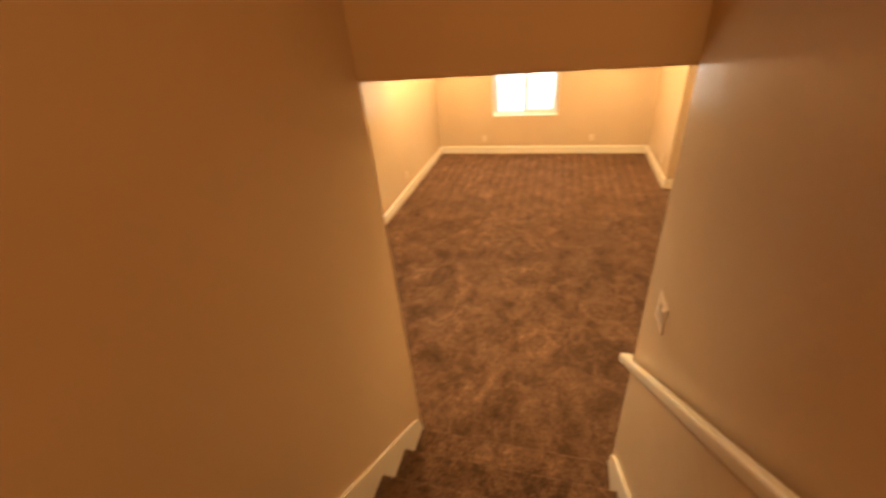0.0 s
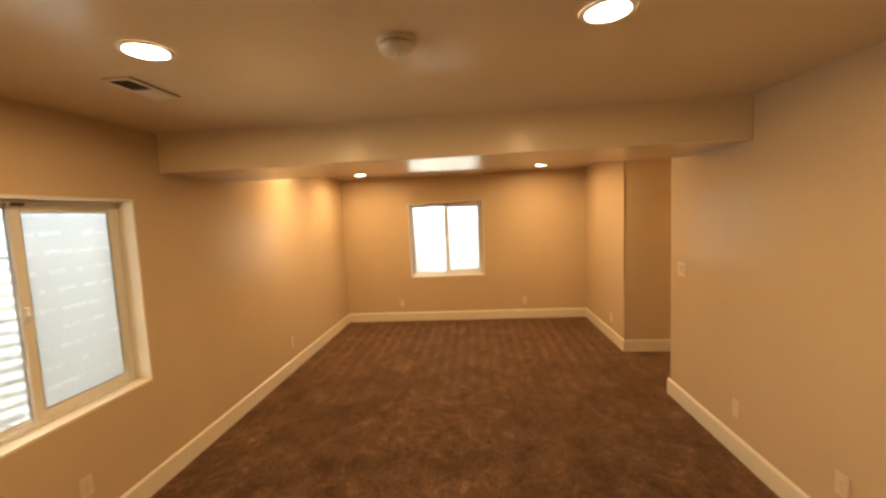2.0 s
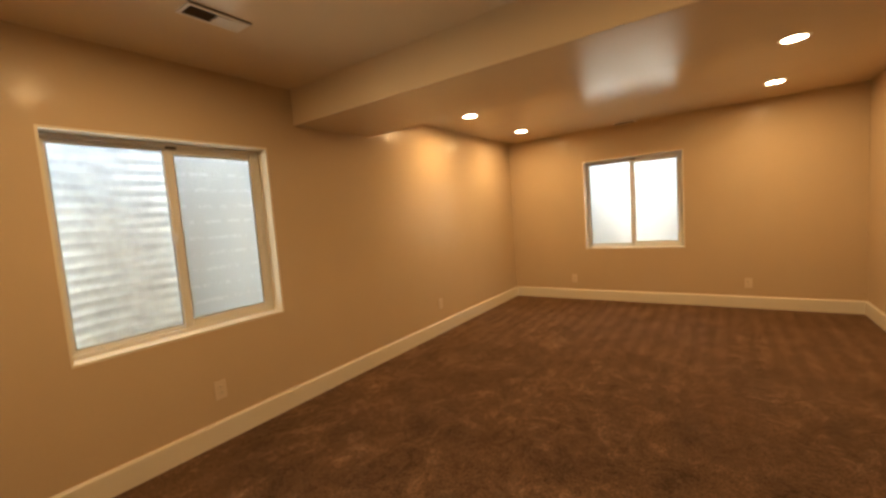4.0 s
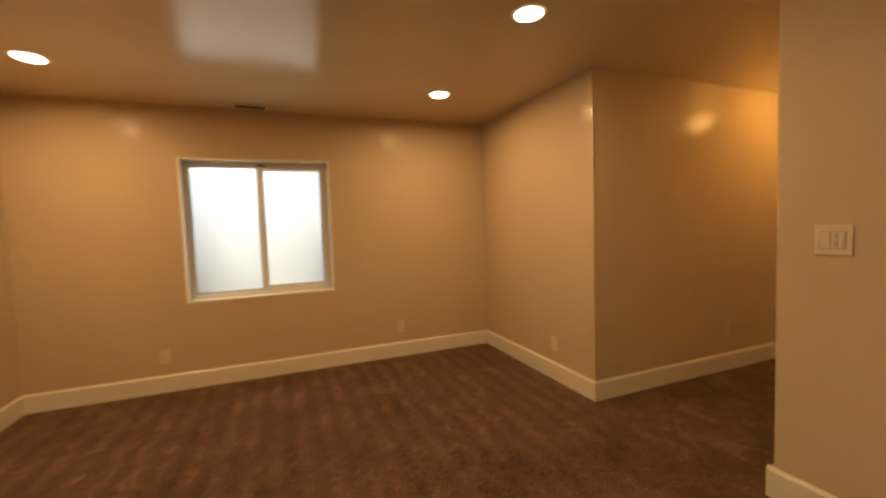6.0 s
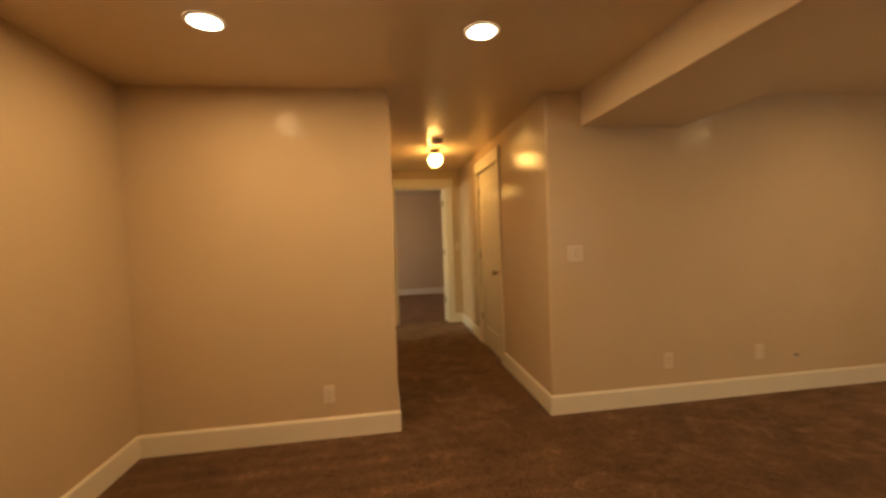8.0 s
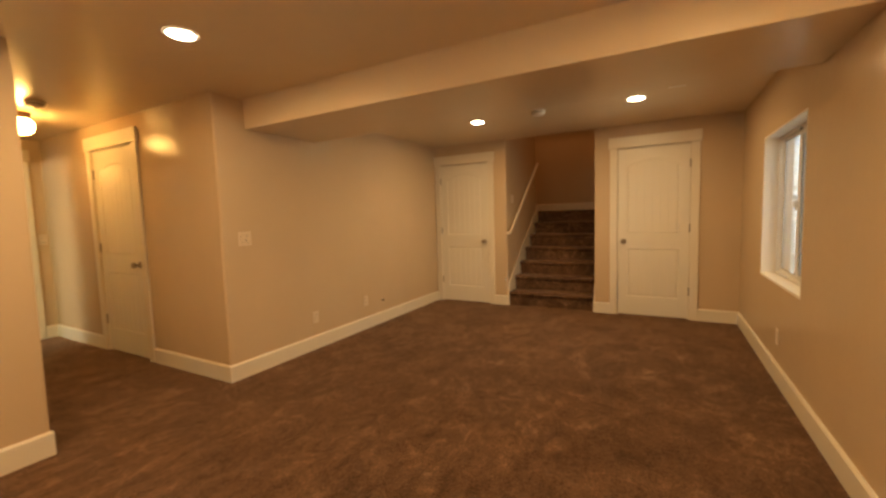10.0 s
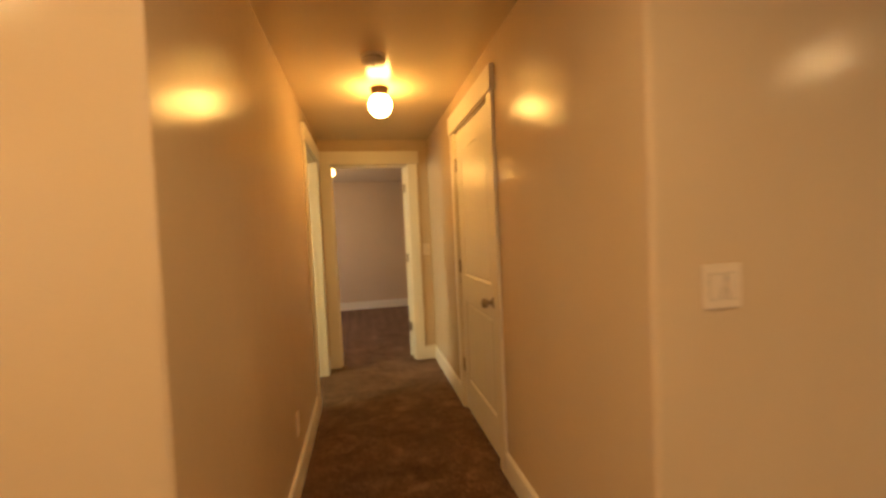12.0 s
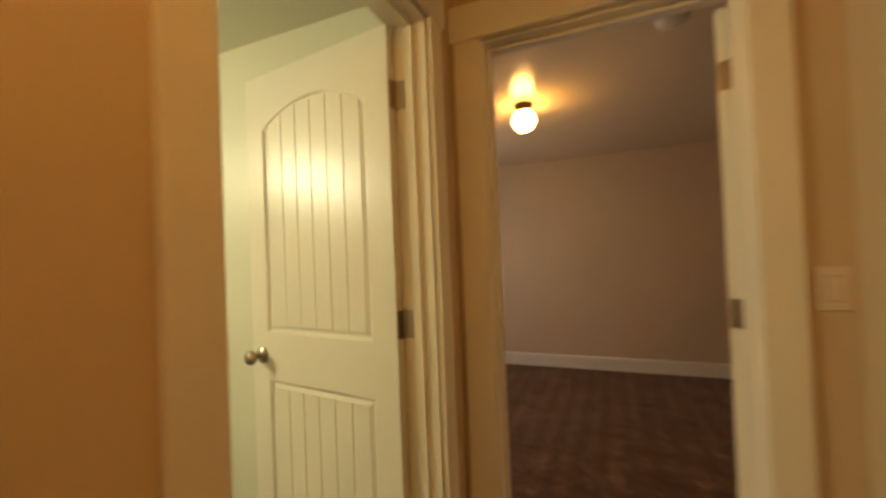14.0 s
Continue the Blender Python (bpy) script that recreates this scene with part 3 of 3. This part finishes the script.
SHUT = "closed cream two-panel plank door with arched top"
d = door("door_1", facing(3.74, H0 - 0.006, (-1, 0), (0, 1)), 0.81, 0, SHUT + " in the hall")
jambs(d, 0.81, 0.006 - T, 0.006)
casing(d, 0.81, 0.006, 1)
stop(d, 0.81, -0.06, -0.038)
d = door("door_2", facing(1.62, NY - 0.006, (-1, 0), (0, 1)), 0.76, 0, SHUT + " beside the stairs")
jambs(d, 0.76, 0.006 - T, 0.006)
casing(d, 0.76, 0.006, 1, left=0.085)
stop(d, 0.76, -0.06, -0.038)
d = door("door_3", facing(-1.61, NY - 0.006, (1, 0), (0, 1)), 0.76, 0, SHUT + " by the window wall")
jambs(d, 0.76, 0.006 - T, 0.006)
casing(d, 0.76, 0.006, 1)
stop(d, 0.76, -0.06, -0.038)
d = door("door_4", facing(4.79, H1 + T, (-1, 0), (0, 1)), 0.745, 98, "open cream two-panel plank door to the lit bathroom")
jambs(d, 0.745, -T, 0)
casing(d, 0.745, -T, -1)
casing(d, 0.745, 0.0, 1)
stop(d, 0.745, -0.07, -0.04)
d = door("door_5", facing(HE + T, 5.82, (0, 1), (1, 0)), 0.755, 112, "open cream two-panel plank door to the bedroom")
jambs(d, 0.755, -T, 0)
casing(d, 0.755, -T, -1, left=0.107, right=0.107)
casing(d, 0.755, 0.0, 1)
stop(d, 0.755, -0.07, -0.04)

# ---- staircase ----
stairs = empty_thing("staircase", "carpeted brown staircase with rounded nosings", "staircase", pose(0, 0, 0), kind="structure")
for k in range(7):
    z, y = (k + 1) * RISE, NOSE - k * GO
    back = BACK_Y if k == 6 else y - GO - 0.03
    prof = [(y - 0.03, z - RISE - (0.0 if k == 0 else 0.02)), (y - 0.026, z - 0.05), (y - 0.012, z - 0.046)]
    prof += [(y - 0.018 + 0.02 * math.cos(a), z - 0.021 + 0.021 * math.sin(a)) for a in (-0.9, -0.45, 0.0, 0.4, 0.8, 1.2, 1.57)]
    prof += [(back, z), (back, z - RISE - 0.02)]
    part("step", extrude_profile(prof, SW + 0.001, (1.7 if k == 6 else SE - 0.001)), CARPET, stairs)
sl = RISE / GO
for x, s in ((SW, 1), (SE, -1)):
    y1 = NY + 0.0
    top = lambda y: RISE + (NOSE - y) * sl + 0.115
    ya = 0.56 if s < 0 else LAND_Y + 0.02
    prof = [(y1, 0.0), (y1, BH), (y1 - 0.04, max(BH, top(y1 - 0.04) - 0.02)), (y1 - 0.09, top(y1 - 0.09)), (ya, top(ya)), (ya, top(ya) - 0.5), (y1 - 0.3, 0.0)]
    p0, p1 = sorted((x, x + s * 0.014))
    part("skirt_board", extrude_profile(prof, p0, p1), TRIM, stairs, "cream painted skirt board")
baseboard("y", SW, 1, BACK_Y, LAND_Y + 0.02, LAND_Z)

# handrail on the east wall of the stairs
rail = empty_thing("handrail", "cream painted wooden handrail on wall brackets", "handrail", pose(0, 0, 0))
ra, rb = Vector((0.543, 2.133, 1.028)), Vector((0.543, 0.665, 1.028 + 1.468 * 0.752))
way = (rb - ra).normalized()
rm = bmesh.new()
side = Vector((1, 0, 0))
up = side.cross(way).normalized()
if up.z < 0:
    up = -up
prof = [(0.0165 * math.copysign(abs(math.cos(a)) ** 0.6, math.cos(a)), 0.020 * math.copysign(abs(math.sin(a)) ** 0.6, math.sin(a))) for a in [2 * math.pi * k / 16 for k in range(16)]]
ends = [[rm.verts.new(p + side * u + up * v) for u, v in prof] for p in (ra, rb)]
rm.faces.new(ends[0])
rm.faces.new(ends[1])
for k in range(16):
    rm.faces.new((ends[0][k], ends[0][(k + 1) % 16], ends[1][(k + 1) % 16], ends[1][k]))
part("rail", rm, TRIM, rail)
part("return", box(0.5265, SE - 0.001, 2.118, 2.151, 1.009, 1.048, 0.008, 2), TRIM, rail, "square return of the rail to the wall")
for f in (0.86,):
    p = ra.lerp(rb, f)
    bb = box(p.x - 0.008, SE - 0.001, p.y - 0.008, p.y + 0.008, p.z - 0.07, p.z - 0.054, 0.003)
    add_box(bb, p.x - 0.008, p.x + 0.008, p.y - 0.008, p.y + 0.008, p.z - 0.056, p.z - 0.02, 0.003)
    add_box(bb, SE - 0.006, SE - 0.0005, p.y - 0.02, p.y + 0.02, p.z - 0.095, p.z - 0.03, 0.002)
    part("bracket", bb, TRIM, rail, "small painted wall bracket")
# trim along the upper edge of the landing wall
slab("trim", SW, 1.7, BACK_Y, BACK_Y + 0.03, 2.83, 2.93, TRIM, "cream painted ledge trim above the landing", "trim", 0.004)

# ---- ceiling fittings ----
LP = 0.073


def recessed_light(x, y, z):
    e = empty_thing("recessed_light", "lit round recessed ceiling light with white trim", "ceiling light", pose(x, y, z), "recessed ceiling lights")
    part("trim_ring", lathe([(LP - 0.006, -0.001), (LP - 0.004, -0.006), (LP + 0.006, -0.0065), (LP + 0.013, -0.003), (LP + 0.014, -0.0005)], 40), PLASTIC, e, "", True)
    part("lens", lathe([(0, -0.0046), (LP * 0.6, -0.0046), (LP - 0.004, -0.0042), (LP - 0.004, -0.001)], 40), LENS, e, "glowing frosted lens", True)
    lamp("can_lamp", "AREA", pose(x, y, z - 0.012), CAN_COLOR, CAN_POWER, 2 * LP - 0.02, 178)
    return e


for x, y in ((-1.106, 3.355), (0.477, 3.345), (0.933, 7.50), (-1.543, 7.52), (0.921, 6.245), (-1.568, 6.29)):
    recessed_light(x, y, CZN if y < BEAM0 else CZ)


def globe_light(x, y, where):
    e = empty_thing("globe_light", "lit opal glass globe lamp on a bronze base, " + where, "ceiling light", pose(x, y, CZ), "globe ceiling lights")
    part("base", lathe([(0, 0), (0.058, 0), (0.062, -0.008), (0.057, -0.02), (0.053, -0.026), (0.053, -0.05), (0.049, -0.053), (0, -0.053)], 32), BRONZE, e, "dark bronze fitter", True)
    r, c = 0.077, -0.112
    prof = [(0.046, -0.0535)] + [(r * math.sin(a), c + r * 1.02 * math.cos(a)) for a in [0.74 + (math.pi - 0.74) * k / 14 for k in range(14)]] + [(0, c - r * 1.02)]
    part("globe", lathe(prof, 32), GLOBE, e, "glowing opal glass globe", True)
    return e


globe_light(3.548, 6.14, "in the hall")
globe_light(6.38, 6.70, "in the bedroom")


def smoke_alarm(x, y, z):
    e = empty_thing("smoke_alarm", "round ivory smoke alarm on the ceiling", "smoke alarm", pose(x, y, z), "smoke alarms")
    part("base", lathe([(0, 0), (0.07, 0), (0.071, -0.008), (0.066, -0.014), (0, -0.014)], 32), PLASTIC, e, "", True)
    part("slot_ring", lathe([(0.058, -0.0142), (0.058, -0.02), (0, -0.02)], 32), GREY, e, "dark vent slot", False)
    part("body", lathe([(0, -0.02), (0.063, -0.02), (0.064, -0.028), (0.055, -0.042), (0.03, -0.047), (0, -0.048)], 32), PLASTIC, e, "", True)
    part("test_button", lathe([(0, -0.0475), (0.012, -0.047), (0.011, -0.052), (0, -0.053)], 16), PLASTIC, e, "", True)
    return e


smoke_alarm(-0.226, 3.436, CZN)
smoke_alarm(3.075, 6.19, CZ)
smoke_alarm(5.64, 5.90, CZ)


def ceiling_register(x0, x1, y0, y1, long_axis, bays, shut=False):
    """Stamped register: frame, black plate for the shade in the duct, slats across the bays."""
    cx, cy = (x0 + x1) / 2, (y0 + y1) / 2
    e = empty_thing("ceiling_vent", "ivory metal ceiling air register with narrow slats", "vent", pose(cx, cy, CZN if cy < BEAM0 else CZ), "ceiling vents")
    L, W = (x1 - x0, y1 - y0) if long_axis == "x" else (y1 - y0, x1 - x0)
    turn = Matrix.Identity(4) if long_axis == "x" else Matrix.Rotation(radians(90), 4, "Z")

    def put(nm, bm, mat, lab=""):
        bm.transform(turn)
        return part(nm, bm, mat, e, lab)

    put("duct_shade_plate", box(-L / 2 + 0.016, L / 2 - 0.016, -W / 2 + 0.016, W / 2 - 0.016, -0.002, -0.0005), DARK, "black plate that stands for the shade in the duct")
    fb = bmesh.new()
    for a, b, c, dd in ((-L / 2, L / 2, -W / 2, -W / 2 + 0.018), (-L / 2, L / 2, W / 2 - 0.018, W / 2), (-L / 2, -L / 2 + 0.018, -W / 2 + 0.018, W / 2 - 0.018), (L / 2 - 0.018, L / 2, -W / 2 + 0.018, W / 2 - 0.018)):
        add_box(fb, a, b, c, dd, -0.009, -0.0005, 0.002)
    put("frame", fb, PLASTIC)
    inner = L - 0.036
    for b in range(1, bays):
        u = -inner / 2 + inner * b / bays
        put("divider", box(u - 0.006, u + 0.006, -W / 2 + 0.018, W / 2 - 0.018, -0.008, -0.001), PLASTIC)
    if shut:
        put("damper", box(0.0, inner / 2, -W / 2 + 0.02, W / 2 - 0.02, -0.0105, -0.0012, 0.001), PLASTIC, "closed ivory damper blade")
        # black strip laid on the ceiling as the frame's shadow line
        put("shadow_line", box(-L / 2 - 0.002, L / 2 + 0.004, -W / 2 - 0.006, -W / 2 - 0.0005, -0.002, -0.0004), DARK, "dark strip painted as a shadow line beside the frame")
    n = int((W - 0.036) / 0.011)
    for k in range(n):
        v = -W / 2 + 0.018 + (k + 0.5) * (W - 0.036) / n
        s = box(-inner / 2, inner / 2, -0.0012, 0.0012, -0.0045, 0.0045)
        s.transform(Matrix.Translation((0, v, -0.0052)) @ Matrix.Rotation(radians(35), 4, "X"))
        put("slat", s, GREY)
    return e


ceiling_register(-1.49, -1.365, 3.565, 3.85, "y", 2, True)
ceiling_register(-0.59, -0.33, 8.13, 8.245, "x", 2)


# ---- wall plates ----
def plate_frame(x, y, z, out):
    """Local x along the wall, y out of the wall, z up."""
    ox, oy = out
    return Matrix(((oy, ox, 0, x), (-ox, oy, 0, y), (0, 0, 1, z), (0, 0, 0, 1)))


def outlet(x, y, z, out):
    e = empty_thing("wall_outlet", "ivory duplex power outlet low on the wall", "outlet", plate_frame(x, y, z, out), "wall outlets")
    part("plate", box(-0.036, 0.036, 0.0003, 0.0055, -0.058, 0.058, 0.002, 2), ALMOND, e)
    for s in (1, -1):
        o = part("socket", box(-0.017, 0.017, 0.004, 0.0072, s * 0.0195 - 0.0135, s * 0.0195 + 0.0135, 0.003, 2), ALMOND, e)
        sl_ = bmesh.new()
        for a, b, c, dd in ((-0.0075, -0.0055, -0.001, 0.006), (0.0055, 0.0075, -0.001, 0.005), (-0.002, 0.002, -0.0085, -0.005)):
            add_box(sl_, a, b, 0.0069, 0.0075, s * 0.0195 + c, s * 0.0195 + dd)
        part("slots", sl_, DARK, o, "black inlays that stand for the shaded contact slots")
    part("screw", lathe([(0, 0.0072), (0.003, 0.0068), (0.003, 0.004)], 10, "y"), NICKEL, e)
    return e


for p in ((WX, 3.83, 0.33, (1, 0)), (WX, 6.26, 0.33, (1, 0)), (-1.2, FY, 0.29, (0, -1)), (0.76, FY, 0.29, (0, -1)), (EX, 7.15, 0.29, (-1, 0)), (EX, 4.68, 0.32, (-1, 0)), (EX, 3.90, 0.33, (-1, 0)), (3.09, H1, 0.33, (0, -1))):
    outlet(*p)


def switch(x, y, z, out, kinds, where):
    n = len(kinds)
    e = empty_thing("light_switch", "ivory light switch plate " + where, "light switch", plate_frame(x, y, z, out), "light switches")
    w = 0.036 + 0.0225 * (n - 1)
    part("plate", box(-w, w, 0.0003, 0.006, -0.058, 0.058, 0.0025, 2), ALMOND, e)
    for k, kind in enumerate(kinds):
        u = (k - (n - 1) / 2) * 0.046
        # dark strips on the plate draw the shadow gap, nothing is recessed
        gp = bmesh.new()
        for a, b, c, dd in ((-0.0178, -0.0166, -0.0342, 0.0342), (0.0166, 0.0178, -0.0342, 0.0342), (-0.0166, 0.0166, -0.0342, -0.033), (-0.0166, 0.0166, 0.033, 0.0342)):
            add_box(gp, u + a, u + b, 0.0056, 0.0064, c, dd)
        part("gap", gp, GREY, e, "dark strips painted as the shadow gap round the rocker")
        r = box(u - 0.0164, u + 0.0164, 0.004, 0.0085, -0.0328, 0.0328, 0.0015, 1)
        if kind == "rocker":
            for v in r.verts:
                if v.co.y > 0.006:
                    v.co.y += 0.003 * v.co.z / 0.0328
            part("rocker", r, ALMOND, e)
        else:
            part("dimmer", r, ALMOND, e)
            part("slider", box(u + 0.006, u + 0.012, 0.008, 0.0125, -0.006, 0.012, 0.001), ALMOND, e)
            part("slot", box(u + 0.0075, u + 0.0105, 0.0083, 0.0089, -0.026, 0.026), GREY, e, "dark strip that stands for the shaded slider slot")
            part("paddle", box(u - 0.011, u + 0.002, 0.008, 0.0115, -0.018, 0.018, 0.001), ALMOND, e)
    return e


# seen from the room the dimmer sits on the side away from the corner
switch(EX, 5.40, 1.153, (-1, 0), ("dimmer", "rocker"), "with rocker and dimmer by the hall corner")
switch(HE, 5.652, 1.157, (-1, 0), ("rocker",), "beside the bedroom door")
switch(SE, 1.90, 1.51, (-1, 0), ("rocker", "rocker"), "with two rockers above the stair rail")

jack = empty_thing("cable_jack", "small dark coaxial cable jack on the wall", "cable jack", plate_frame(EX, 3.58, 0.28, (-1, 0)))
part("bush", lathe([(0, 0.001), (0.014, 0.001), (0.013, 0.006), (0.007, 0.009), (0.0055, 0.03), (0, 0.03)], 16, "y"), GREY, jack, "", True)
part("ring", lathe([(0.013, 0.0005), (0.02, 0.0005), (0.018, 0.003), (0.013, 0.003)], 20, "y"), ALMOND, jack)

# ---- bathroom and upstairs lamps ----
vanity = empty_thing("vanity_light", "white bathroom wall lamp with a frosted shade", "wall lamp", pose(3.6, BATH_Y1, 2.02))
part("back_plate", box(-0.3, 0.3, -0.03, -0.001, -0.05, 0.05, 0.006, 2), NICKEL, vanity)
part("shade", box(-0.28, 0.28, -0.13, -0.032, -0.045, 0.045, 0.02, 3), glow("lit_vanity_shade", BATH_COLOR, 1.0), vanity, "glowing frosted shade")
rect_lamp("bath_lamp", look((3.6, BATH_Y1 - 0.2, 1.99), (3.9, 7.2, 0.9)), 0.56, 0.1, BATH_POWER, BATH_COLOR)
lamp("upstairs_lamp", "AREA", look((0.55, -0.3, 3.9), (-0.1, 1.5, 2.2)), UP_COLOR, UP_POWER, 0.3)
